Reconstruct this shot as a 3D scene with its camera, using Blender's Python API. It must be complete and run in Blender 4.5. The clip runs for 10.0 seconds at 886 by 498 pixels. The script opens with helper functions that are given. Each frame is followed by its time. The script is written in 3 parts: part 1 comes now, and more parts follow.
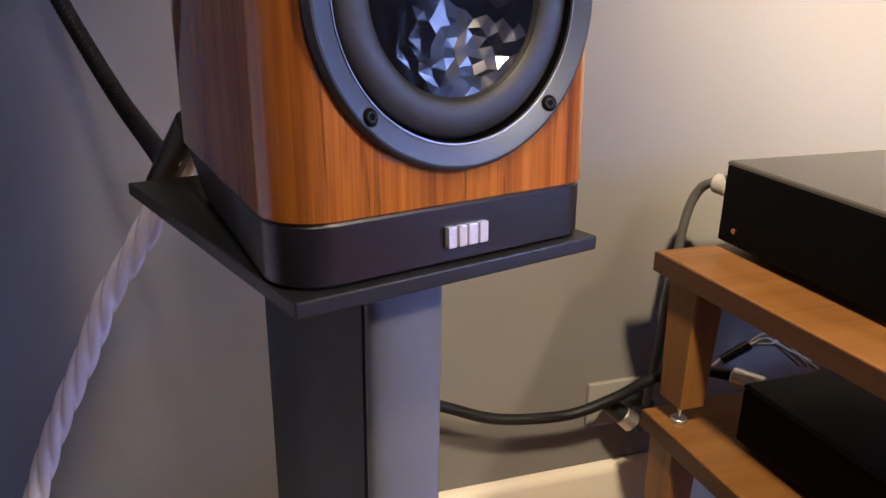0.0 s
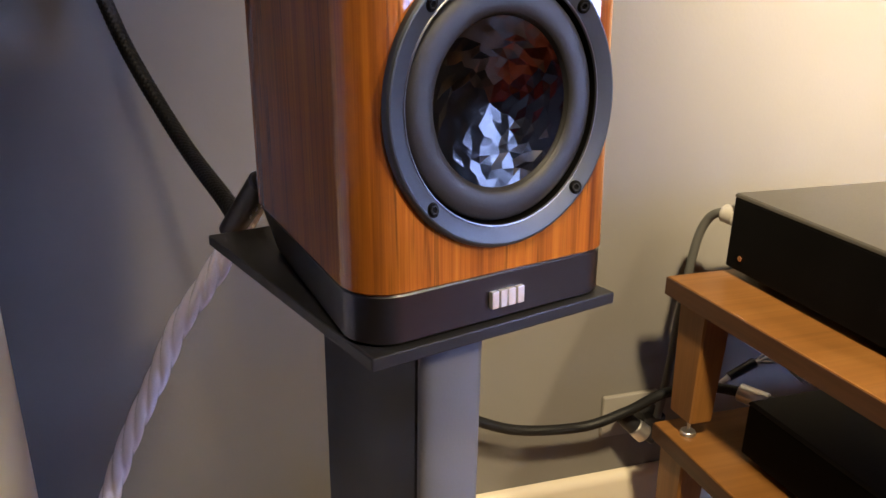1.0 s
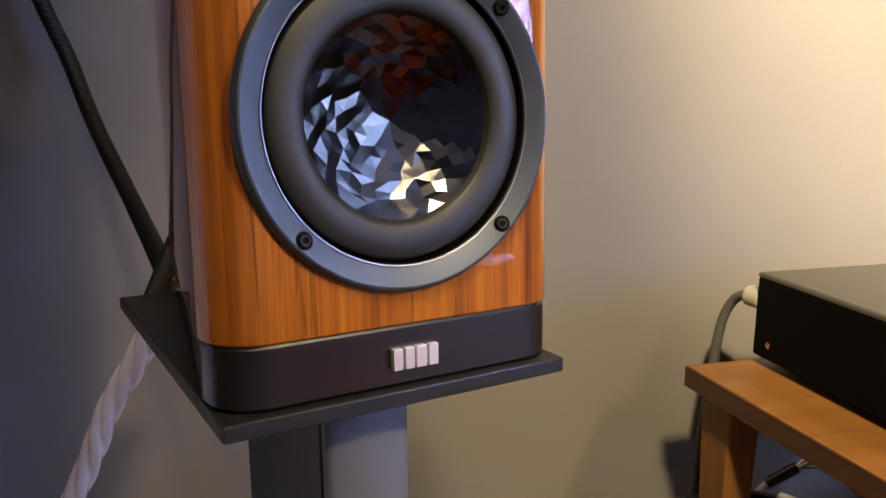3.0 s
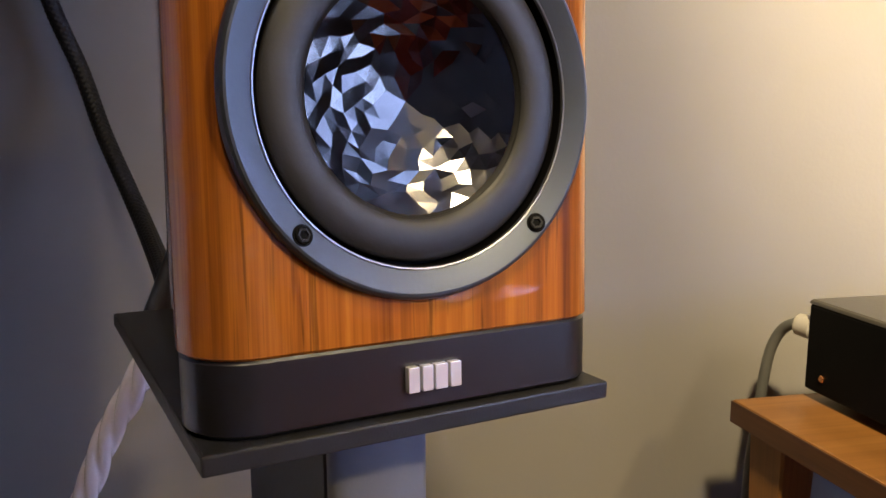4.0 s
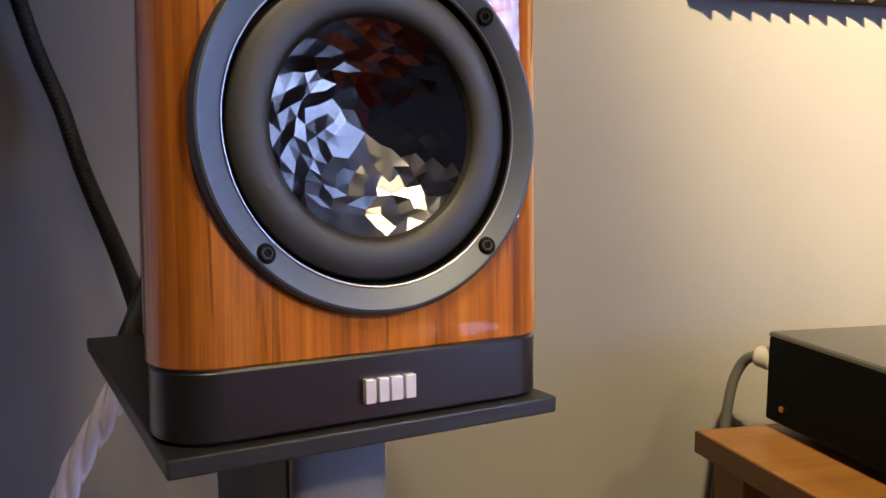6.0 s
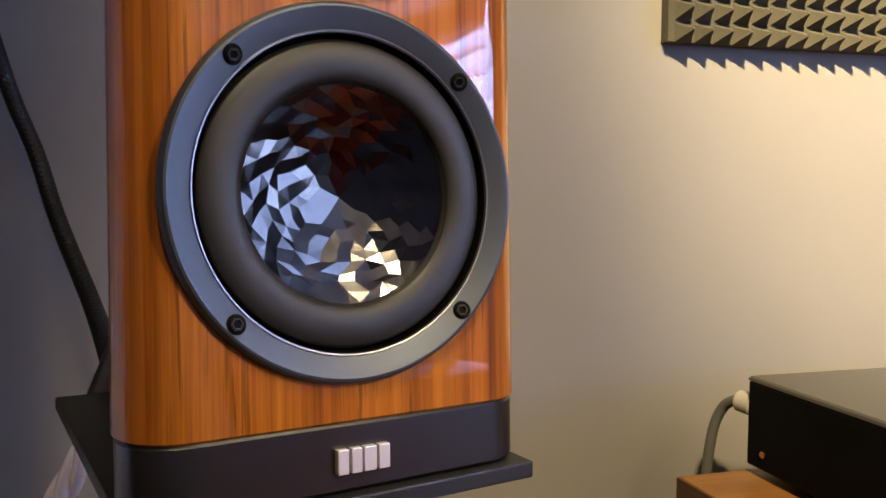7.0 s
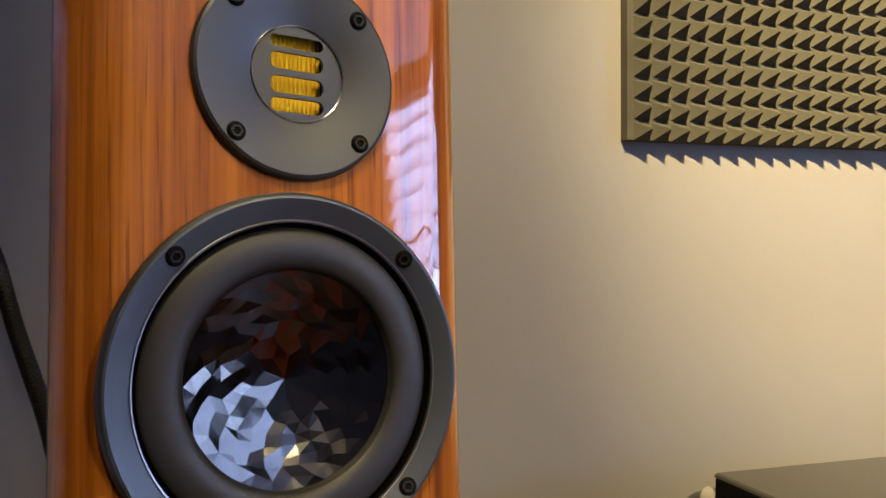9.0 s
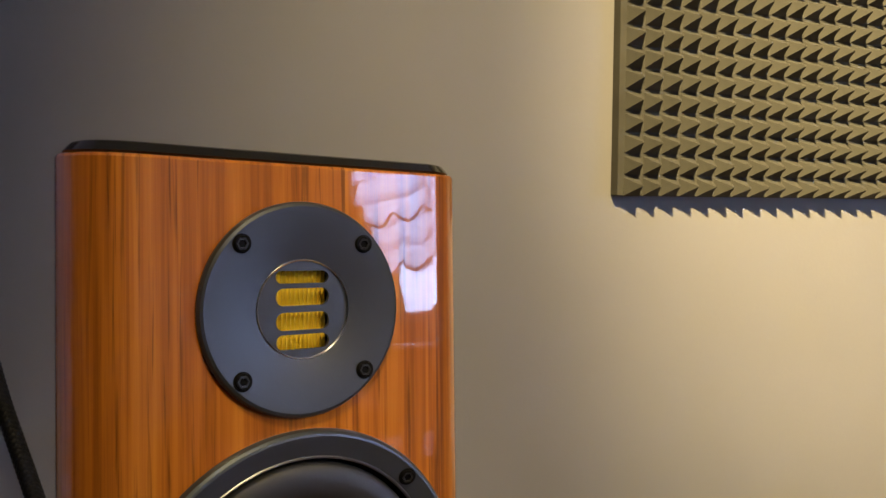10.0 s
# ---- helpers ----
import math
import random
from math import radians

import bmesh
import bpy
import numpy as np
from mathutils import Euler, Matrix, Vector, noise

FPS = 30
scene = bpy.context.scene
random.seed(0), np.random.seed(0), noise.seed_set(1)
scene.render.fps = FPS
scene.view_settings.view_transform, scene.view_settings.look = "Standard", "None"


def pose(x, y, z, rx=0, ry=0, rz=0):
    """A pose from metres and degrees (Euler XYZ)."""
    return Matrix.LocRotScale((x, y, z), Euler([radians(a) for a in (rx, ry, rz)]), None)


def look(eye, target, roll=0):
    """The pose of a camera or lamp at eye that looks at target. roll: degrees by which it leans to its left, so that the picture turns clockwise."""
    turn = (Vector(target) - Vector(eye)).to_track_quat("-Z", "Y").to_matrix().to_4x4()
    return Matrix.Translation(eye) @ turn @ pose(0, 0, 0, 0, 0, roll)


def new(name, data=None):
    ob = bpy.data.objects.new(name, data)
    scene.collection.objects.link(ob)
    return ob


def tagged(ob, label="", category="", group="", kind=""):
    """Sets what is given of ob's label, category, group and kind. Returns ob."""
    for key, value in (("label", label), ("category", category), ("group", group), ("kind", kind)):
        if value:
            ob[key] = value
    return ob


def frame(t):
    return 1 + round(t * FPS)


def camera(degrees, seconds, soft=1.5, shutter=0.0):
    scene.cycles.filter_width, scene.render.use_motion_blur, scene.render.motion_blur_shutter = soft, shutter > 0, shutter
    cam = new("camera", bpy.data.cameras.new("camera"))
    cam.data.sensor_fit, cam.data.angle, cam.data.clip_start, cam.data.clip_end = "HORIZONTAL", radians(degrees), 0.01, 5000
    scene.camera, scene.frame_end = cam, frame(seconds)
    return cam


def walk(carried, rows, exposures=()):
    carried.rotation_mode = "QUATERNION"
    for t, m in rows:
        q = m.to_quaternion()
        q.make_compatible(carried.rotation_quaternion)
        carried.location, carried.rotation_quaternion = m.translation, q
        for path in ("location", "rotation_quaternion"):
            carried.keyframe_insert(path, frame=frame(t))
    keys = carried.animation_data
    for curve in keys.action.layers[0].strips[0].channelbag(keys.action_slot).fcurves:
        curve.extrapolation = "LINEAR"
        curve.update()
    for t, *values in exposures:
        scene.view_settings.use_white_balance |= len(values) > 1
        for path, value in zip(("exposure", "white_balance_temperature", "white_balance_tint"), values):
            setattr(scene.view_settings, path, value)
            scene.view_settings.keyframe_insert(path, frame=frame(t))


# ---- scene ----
cam = camera(59.9, 10.0, soft=1.5)
PATH = [
    (0, (-0.038, 0.089, 0.912), (0.551, 1.871, 0.221), 1.0),
    (0.5, (-0.07, 0.058, 0.925), (0.486, 1.841, 0.211), 1.0),
    (1, (-0.077, 0.034, 0.975), (0.479, 1.825, 0.28), 1.0),
    (1.5, (-0.064, 0.022, 1.001), (0.493, 1.834, 0.365), 0.8),
    (2, (-0.036, 0.037, 0.983), (0.496, 1.879, 0.415), 0.5),
    (2.5, (-0.002, 0.059, 0.951), (0.486, 1.934, 0.456), 0.1),
    (3, (0.02, 0.08, 0.919), (0.465, 1.981, 0.487), -0.1),
    (4.5, (0.036, 0.139, 0.889), (0.403, 2.08, 0.575), -0.3),
    (5, (0.04, 0.122, 0.885), (0.421, 2.063, 0.591), -0.3),
    (6.5, (0.038, 0.101, 0.893), (0.497, 2.037, 0.698), 0.2),
    (7, (0.043, 0.105, 0.902), (0.523, 2.041, 0.753), 0.1),
    (7.5, (0.048, 0.108, 0.915), (0.543, 2.043, 0.809), -0.1),
    (8, (0.048, 0.108, 0.932), (0.555, 2.042, 0.868), -0.2),
    (8.5, (0.054, 0.101, 0.947), (0.577, 2.032, 0.917), -0.2),
    (9, (0.057, 0.098, 0.961), (0.595, 2.024, 0.946), -0.2),
    (9.5, (0.057, 0.1, 1.016), (0.613, 2.021, 0.969), 0.2),
    (10, (0.047, 0.104, 1.084), (0.631, 2.013, 0.974), 0.4),
]
walk(cam, [(t, look(eye, target, roll)) for t, eye, target, roll in PATH], exposures=[(0, 0.22, 5250, 25), (0.5, 0.36, 5350, 20), (1, 0.32, 5650, 18), (2, 0.12, 5900, 17), (3, 0.10, 5850, 16), (5, 0.20, 5850, 16), (6.5, 0.05, 5900, 16), (7.5, -0.15, 6050, 14), (9, -0.30, 6150, 11), (10, -0.48, 6250, 10)])

# ---- light ----
world = bpy.data.worlds.new("world")
scene.world = world
world.use_nodes = True
wn = world.node_tree
sky = wn.nodes.new("ShaderNodeTexSky")
sky.sky_type = "NISHITA"
sky.sun_disc = False
sky.sun_elevation, sky.sun_rotation = radians(30), radians(100)
wn.links.new(sky.outputs[0], wn.nodes["Background"].inputs[0])
wn.nodes["Background"].inputs[1].default_value = 0.1
scene.view_settings.exposure = 0.0


def spot(name, at, target, power, degrees, blend, size, colour):
    data = bpy.data.lights.new(name, "SPOT")
    data.energy, data.spot_size, data.spot_blend, data.shadow_soft_size, data.color = power, radians(degrees), blend, size, colour
    ob = new(name, data)
    ob.matrix_world = look(at, target)
    return ob


WARM = (1.0, 0.77, 0.38)
LAMP = (0.07, -0.38, 2.37)
spot("ceiling_spot", LAMP, (1.42, 1.06, 1.04), 1090, 50, 1.0, 0.022, WARM)
spot("ceiling_spot", LAMP, (1.10, 1.06, 0.86), 420, 73, 1.0, 0.10, WARM)
spot("ceiling_spot", (1.45, -1.30, 2.37), (0.10, 0.40, 0.28), 320, 40, 1.0, 0.12, WARM)
spot("ceiling_spot", (2.00, -1.20, 2.37), (1.95, -1.25, 0.0), 220, 70, 1.0, 0.12, WARM)
day = bpy.data.lights.new("window_daylight", "AREA")
day.shape, day.size, day.size_y, day.energy, day.color = "RECTANGLE", 1.6, 1.5, 176, (0.48, 0.63, 1.0)
new("window_daylight", day).matrix_world = look((3.62, -1.50, 1.60), (2.0, -1.50, 1.40))


# ---- materials ----
def shader(name):
    m = bpy.data.materials.new(name)
    m.use_nodes = True
    n = m.node_tree
    return m, n, n.nodes["Principled BSDF"]


def node(n, kind, **inputs):
    x = n.nodes.new(kind)
    for key, value in inputs.items():
        x.inputs[key.replace("_", " ")].default_value = value
    return x


def ramp(n, source, stops):
    r = n.nodes.new("ShaderNodeValToRGB")
    els = r.color_ramp.elements
    while len(els) < len(stops):
        els.new(0.5)
    for e, (p, c) in zip(els, stops):
        e.position, e.color = p, (*c, 1)
    n.links.new(source, r.inputs[0])
    return r.outputs[0]


def place(n, scale=(1, 1, 1), tip=0.0):
    c, mp = n.nodes.new("ShaderNodeTexCoord"), n.nodes.new("ShaderNodeMapping")
    mp.inputs["Scale"].default_value = scale
    turned = n.nodes.new("ShaderNodeMapping")
    turned.inputs["Rotation"].default_value = (radians(tip), 0, 0)
    n.links.new(c.outputs["Object"], turned.inputs[0])
    n.links.new(turned.outputs[0], mp.inputs[0])
    return mp.outputs[0]


def bump(n, b, height, strength, distance):
    k = node(n, "ShaderNodeBump", Strength=strength, Distance=distance)
    n.links.new(height, k.inputs["Height"])
    n.links.new(k.outputs[0], b.inputs["Normal"])


def plain(name, colour, rough, metal=0.0, vary=0.12, scale=60.0, relief=0.1, coat=0.0, spec=0.5):
    """A surface with a little variation of tone and gloss at two scales, and fine relief."""
    m, n, b = shader(name)
    at = place(n)
    fine, wide = node(n, "ShaderNodeTexNoise", Scale=scale * 8, Detail=4.0), node(n, "ShaderNodeTexNoise", Scale=scale / 6, Detail=3.0)
    for x in (fine, wide):
        n.links.new(at, x.inputs["Vector"])
    lo, hi = [c * (1 - vary) for c in colour], [min(1, c * (1 + vary)) for c in colour]
    n.links.new(ramp(n, wide.outputs[0], [(0.3, lo), (0.7, hi)]), b.inputs["Base Color"])
    g = n.nodes.new("ShaderNodeMapRange")
    g.inputs[3].default_value, g.inputs[4].default_value = max(0, rough - 0.05), min(1, rough + 0.06)
    n.links.new(fine.outputs[0], g.inputs[0])
    n.links.new(g.outputs[0], b.inputs["Roughness"])
    b.inputs["Metallic"].default_value = metal
    b.inputs["Coat Weight"].default_value = coat
    b.inputs["Coat Roughness"].default_value = 0.03
    b.inputs["Specular IOR Level"].default_value = spec
    if relief:
        bump(n, b, fine.outputs[0], relief, 0.001)
    return m


def timber(name, stops, scale, along=2, rough=0.4, coat=0.0, streak=0.5, relief=0.05, tip=0.0, dash=3.2, short=0.045, waver=0.0, haze=0.5):
    """Straight grained wood: long stretched streaks, fine pores and broad bands; along is the axis of the grain, tip leans it back."""
    m, n, b = shader(name)
    grain = lambda across, down: [scale * (down if k == along else across) for k in range(3)]
    broad = node(n, "ShaderNodeTexNoise", Scale=1.0, Detail=4.0, Roughness=0.6, Distortion=0.0)
    fine = node(n, "ShaderNodeTexNoise", Scale=1.0, Detail=5.0, Roughness=0.65, Distortion=waver)
    n.links.new(place(n, grain(1.1, 0.022), tip), broad.inputs["Vector"])
    n.links.new(place(n, grain(6, 0.080), tip), fine.inputs["Vector"])
    mix = node(n, "ShaderNodeMix", Factor=0.45)
    n.links.new(broad.outputs[0], mix.inputs["A"])
    n.links.new(fine.outputs[0], mix.inputs["B"])
    colour = ramp(n, mix.outputs[0], stops)
    dark = node(n, "ShaderNodeTexNoise", Scale=1.0, Detail=3.0, Roughness=0.6, Distortion=waver)
    n.links.new(place(n, grain(dash, short), tip), dark.inputs["Vector"])
    veil = ramp(n, dark.outputs[0], [(0.55, (1, 1, 1)), (0.64, (1 - streak,) * 3)])
    mul = n.nodes.new("ShaderNodeMix")
    mul.data_type, mul.blend_type = "RGBA", "MULTIPLY"
    bands = node(n, "ShaderNodeTexNoise", Scale=1.0, Detail=2.0, Roughness=0.5)
    n.links.new(place(n, grain(0.75, 0.016), tip), bands.inputs["Vector"])
    n.links.new(ramp(n, bands.outputs[0], [(0.38, (0.15,) * 3), (0.60, (1, 1, 1))]), mul.inputs[0])
    n.links.new(colour, mul.inputs[6])
    n.links.new(veil, mul.inputs[7])
    n.links.new(mul.outputs[2], b.inputs["Base Color"])
    b.inputs["Roughness"].default_value = rough
    b.inputs["Coat Weight"].default_value = coat
    b.inputs["Coat Roughness"].default_value = 0.02
    b.inputs["Coat IOR"].default_value = 1.75
    b.inputs["Specular IOR Level"].default_value = haze
    if relief:
        bump(n, b, fine.outputs[0], relief, 0.0006)
    return m


VENEER = timber("walnut_veneer", [(0.33, (0.125, 0.032, 0.0022)), (0.45, (0.275, 0.079, 0.0042)), (0.54, (0.385, 0.119, 0.006)), (0.68, (0.51, 0.182, 0.011))], 60, rough=0.45, coat=1.0, streak=0.54, relief=0, tip=2.7, dash=6.0, short=0.15, waver=0.25, haze=0.10)
OAK = timber("rack_wood", [(0.28, (0.140, 0.058, 0.010)), (0.50, (0.200, 0.086, 0.017)), (0.72, (0.255, 0.118, 0.027))], 34, along=0, rough=0.42, streak=0.14)
OAK_POST = timber("rack_post_wood", [(0.28, (0.140, 0.058, 0.010)), (0.50, (0.200, 0.086, 0.017)), (0.72, (0.255, 0.118, 0.027))], 34, rough=0.42, streak=0.14)
# dark wood; on the rack boards' left sides it also carries their shade
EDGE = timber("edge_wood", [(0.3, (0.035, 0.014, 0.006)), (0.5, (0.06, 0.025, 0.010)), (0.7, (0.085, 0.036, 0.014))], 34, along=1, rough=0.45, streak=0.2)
FLOOR = timber("floor_wood", [(0.3, (0.17, 0.095, 0.045)), (0.5, (0.26, 0.155, 0.08)), (0.7, (0.33, 0.205, 0.11))], 9, along=0, rough=0.4)
WALL = plain("wall_paint", (0.205, 0.192, 0.176), 0.62, vary=0.035, scale=22, relief=0.16)
CEIL = plain("ceiling_paint", (0.8, 0.79, 0.77), 0.8, vary=0.02)
CREAM = plain("baseboard_paint", (0.74, 0.66, 0.52), 0.38, vary=0.04, scale=20, relief=0.05)
WHITE = plain("door_paint", (0.80, 0.80, 0.82), 0.4, vary=0.02, scale=15, relief=0.05)
SATIN = plain("satin_black", (0.010, 0.0088, 0.010), 0.30, vary=0.12, relief=0.04, spec=0.75)
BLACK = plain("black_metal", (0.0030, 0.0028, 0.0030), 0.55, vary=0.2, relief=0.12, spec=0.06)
# satin black lid, its grey-beige colour holding part of the wall's sheen
LID_SHEEN = plain("satin_lid_sheen", (0.045, 0.041, 0.034), 0.32, vary=0.05, relief=0.0, spec=1.0)
CASE = plain("matt_black_lid", (0.010, 0.009, 0.009), 0.5, vary=0.1, relief=0.05, spec=0.2)
RIM = plain("machined_rim", (0.26, 0.26, 0.28), 0.36, metal=1.0, relief=0.0)
GLOSS = plain("gloss_black", (0.008, 0.008, 0.008), 0.12, relief=0.0)
PLATE = plain("stand_powder_coat", (0.013, 0.013, 0.015), 0.44, vary=0.1, scale=120, relief=0.2)
COLUMN = plain("stand_column_paint", (0.150, 0.154, 0.172), 0.42, vary=0.06, relief=0.1)
RING = plain("anodised_ring", (0.068, 0.077, 0.092), 0.43, metal=0.7, vary=0.06, relief=0.05)
FACE = plain("tweeter_plate_paint", (0.040, 0.044, 0.052), 0.42, metal=0.45, vary=0.05, relief=0.04)
RUBBER = plain("surround_rubber", (0.0125, 0.012, 0.0125), 0.50, vary=0.1, relief=0.05)
CONE = plain("cone_foil", (0.066, 0.064, 0.064), 0.13, metal=1.0, vary=0.03, scale=0.5, relief=0.0)
CHROME = plain("chrome", (0.72, 0.72, 0.74), 0.14, metal=1.0, vary=0.03, relief=0.0)
BADGE = plain("badge_metal", (0.80, 0.78, 0.82), 0.30, metal=0.6, vary=0.05, relief=0.0)
GOLD = plain("gold_foil", (0.96, 0.72, 0.07), 0.26, metal=0.45, vary=0.04, scale=1.0, relief=0.0)
STEEL = plain("brushed_steel", (0.70, 0.68, 0.64), 0.40, metal=1.0, relief=0.05)
COPPER = plain("copper", (0.75, 0.36, 0.16), 0.25, metal=1.0, relief=0.0)
CABLE = plain("black_braid", (0.005, 0.005, 0.006), 0.5, vary=0.4, scale=90, relief=0.2, spec=0.4)
CLEAR = plain("pearl_cable_sleeve", (0.90, 0.86, 0.96), 0.22, vary=0.06, scale=90, relief=0.3, coat=1.0)
GREY = plain("grey_cable", (0.075, 0.075, 0.07), 0.45, vary=0.1)
SOCKET = plain("socket_plate", (0.30, 0.28, 0.25), 0.35, vary=0.06, relief=0.0)
REDCLOTH = plain("red_upholstery", (0.30, 0.035, 0.018), 0.7, vary=0.15, scale=40, relief=0.4)
SCREW = plain("blackened_screw", (0.012, 0.012, 0.013), 0.45, relief=0.0, spec=0.25)
NAVY = plain("dark_plug", (0.012, 0.012, 0.014), 0.35, relief=0.0)
FOAM = plain("acoustic_foam", (0.068, 0.063, 0.049), 0.92, vary=0.14, scale=70, relief=0.9, spec=0.1)


# ---- building helpers ----
def part(name, bm, material, parent=None, label="", flat=False, angle=21):
    me = bpy.data.meshes.new(name)
    bmesh.ops.recalc_face_normals(bm, faces=bm.faces)
    bm.to_mesh(me)
    bm.free()
    me.materials.append(material)
    if not flat:
        me.polygons.foreach_set("use_smooth", [True] * len(me.polygons))
        me.set_sharp_from_angle(angle=radians(70 if name in ("sleeve", "braid", "tail", "wire") else angle))
    ob = new(name, me)
    ob.parent = parent
    return tagged(ob, label)


def thing(name, m, label, category, group="", kind=""):
    ob = new(name)
    ob.matrix_world = m
    ob.empty_display_size = 0.05
    return tagged(ob, label, category, group, kind)


def block(x0, x1, y0, y1, z0, z1, bevel=0.0, segments=2):
    bm = bmesh.new()
    bmesh.ops.create_cube(bm, size=1.0)
    for v in bm.verts:
        v.co = Vector(((x0 + x1) / 2 + v.co.x * (x1 - x0), (y0 + y1) / 2 + v.co.y * (y1 - y0), (z0 + z1) / 2 + v.co.z * (z1 - z0)))
    if bevel:
        bmesh.ops.bevel(bm, geom=bm.edges[:], offset=bevel, segments=segments, profile=0.5, affect="EDGES")
    return bm


def loft(rings, cap=True):
    """Skins closed rings of equal count."""
    bm = bmesh.new()
    rows = [[bm.verts.new(p) for p in r] for r in rings]
    k = len(rows[0])
    for a, b in zip(rows, rows[1:]):
        for i in range(k):
            bm.faces.new((a[i], a[(i + 1) % k], b[(i + 1) % k], b[i]))
    if cap:
        bm.faces.new(rows[0])
        bm.faces.new(rows[-1])
    return bm


def lathe(profile, steps=96, m=None, cap=False):
    """Turns (radius, out) pairs round the local -y axis: out is the distance in front of the baffle."""
    rings = [[Vector((r * math.cos(a), -out, r * math.sin(a))) for a in (2 * math.pi * i / steps for i in range(steps))] for r, out in profile]
    bm = loft(rings, cap)
    if m:
        bm.transform(m)
    return bm


def rod(a, b, r0, r1=None, steps=24, bevel=0.0):
    """A round bar from a to b."""
    a, b = Vector(a), Vector(b)
    r1 = r0 if r1 is None else r1
    far = (b - a).length
    q = (b - a).to_track_quat("Z", "Y").to_matrix()
    e = bevel
    prof = [(r0 - e, 0), (r0, e), (r1, far - e), (r1 - e, far)] if e else [(r0, 0), (r1, far)]
    return loft([[a + q @ Vector((r * math.cos(t), r * math.sin(t), z)) for t in (2 * math.pi * i / steps for i in range(steps))] for r, z in prof])


def glide(points, steps):
    """Even points on a Catmull-Rom curve."""
    p = [Vector(q) for q in points]
    p = [2 * p[0] - p[1]] + p + [2 * p[-1] - p[-2]]
    out = []
    for i in range(1, len(p) - 2):
        for s in range(steps):
            t = s / steps
            a, b, c, d = p[i - 1], p[i], p[i + 1], p[i + 2]
            out.append(0.5 * ((2 * b) + (c - a) * t + (2 * a - 5 * b + 4 * c - d) * t * t + (3 * b - a - 3 * c + d) * t ** 3))
    out.append(p[-2])
    return out


def tube(points, radius, steps=14, sides=14, lobes=0, depth=0.0, twist=0.0, cross=False):
    """A cable along a curve; lobes and twist make it a rope of strands."""
    path = glide(points, steps)
    rings, up, run = [], Vector((0.3, 0.2, 1)), 0.0
    for i, c in enumerate(path):
        d = (path[min(i + 1, len(path) - 1)] - path[max(i - 1, 0)]).normalized()
        run += (c - path[i - 1]).length if i else 0
        side = d.cross(up).normalized()
        up = side.cross(d).normalized()
        ring = []
        for k in range(sides):
            a = 2 * math.pi * k / sides
            r = radius
            if cross:
                r *= 1 - depth / 2 + depth / 2 * math.sin(lobes * a) * math.sin(lobes * twist * run)
            elif lobes:
                r *= 1 - depth + depth * abs(math.cos(lobes * (a - twist * run) / 2)) ** 0.6
            ring.append(c + side * (r * math.cos(a)) + up * (r * math.sin(a)))
        rings.append(ring)
    return loft(rings)


def cut_sheet(name, outlines, thick, material, parent, m, bevel=0.0, label=""):
    """A flat sheet with holes, from closed outlines in x and z, in front of the local plane y = 0."""
    cu = bpy.data.curves.new(name, "CURVE")
    cu.dimensions, cu.fill_mode, cu.extrude, cu.bevel_depth, cu.bevel_resolution = "2D", "BOTH", thick / 2, bevel, 1
    for pts in outlines:
        sp = cu.splines.new("POLY")
        sp.points.add(len(pts) - 1)
        for q, (x, z) in zip(sp.points, pts):
            q.co = (x, z, 0, 1)
        sp.use_cyclic_u = True
    holder = bpy.data.objects.new(name, cu)
    me = bpy.data.meshes.new_from_object(holder)
    bpy.data.objects.remove(holder)
    bm = bmesh.new()
    bm.from_mesh(me)
    bpy.data.meshes.remove(me)
    bm.transform(m @ pose(0, -thick / 2, 0, 90, 0, 0))
    return part(name, bm, material, parent, label)


def circle(r, steps=64, x=0.0, z=0.0):
    return [(x + r * math.cos(2 * math.pi * i / steps), z + r * math.sin(2 * math.pi * i / steps)) for i in range(steps)]


def slot(x, z, w, h, r, steps=6):
    """A rounded slot of width w and height h."""
    out = []
    for cx, cz, a0 in ((w / 2 - r, h / 2 - r, 0), (-w / 2 + r, h / 2 - r, 90), (-w / 2 + r, -h / 2 + r, 180), (w / 2 - r, -h / 2 + r, 270)):
        for i in range(steps + 1):
            a = radians(a0 + 90 * i / steps)
            out.append((x + cx + r * math.cos(a), z + cz + r * math.sin(a)))
    return out


# ---- room ----
WY = 1.0585                     # face of the front wall
X0, X1, Y0, H = -4.6, 3.2, -3.2, 2.40


def slab(name, x0, x1, y0, y1, z0, z1, material, label):
    return tagged(part(name, block(x0, x1, y0, y1, z0, z1), material), label, name.split("_")[0], kind="structure")


slab("floor", X0 - 0.15, X1 + 0.15, Y0 - 0.15, WY + 0.15, -0.1, 0.0, FLOOR, "warm brown wooden floor of the listening room")
slab("ceiling", X0 - 0.15, X1 + 0.15, Y0 - 0.15, WY + 0.15, H, H + 0.1, CEIL, "plain white painted ceiling")
slab("wall_north", X0 - 0.15, X1 + 0.15, WY, WY + 0.15, 0, H, WALL, "smooth taupe grey painted wall behind the loudspeaker")
slab("wall_west", X0 - 0.15, X0, Y0, WY, 0, H, WALL, "taupe grey painted side wall")
slab("wall_south", X0 - 0.15, X1 + 0.15, Y0 - 0.15, Y0, 0, H, WALL, "taupe grey painted wall behind the camera")
WA, WB, WZ0, WZ1 = -2.27, -0.75, 0.90, 2.25   # window opening
we = bmesh.new()
for y0, y1, z0, z1 in ((Y0, WA, 0, H), (WB, WY, 0, H), (WA, WB, 0, WZ0), (WA, WB, WZ1, H)):
    b = block(X1, X1 + 0.15, y0, y1, z0, z1)
    me = bpy.data.meshes.new("t")
    b.to_mesh(me)
    b.free()
    we.from_mesh(me)
    bpy.data.meshes.remove(me)
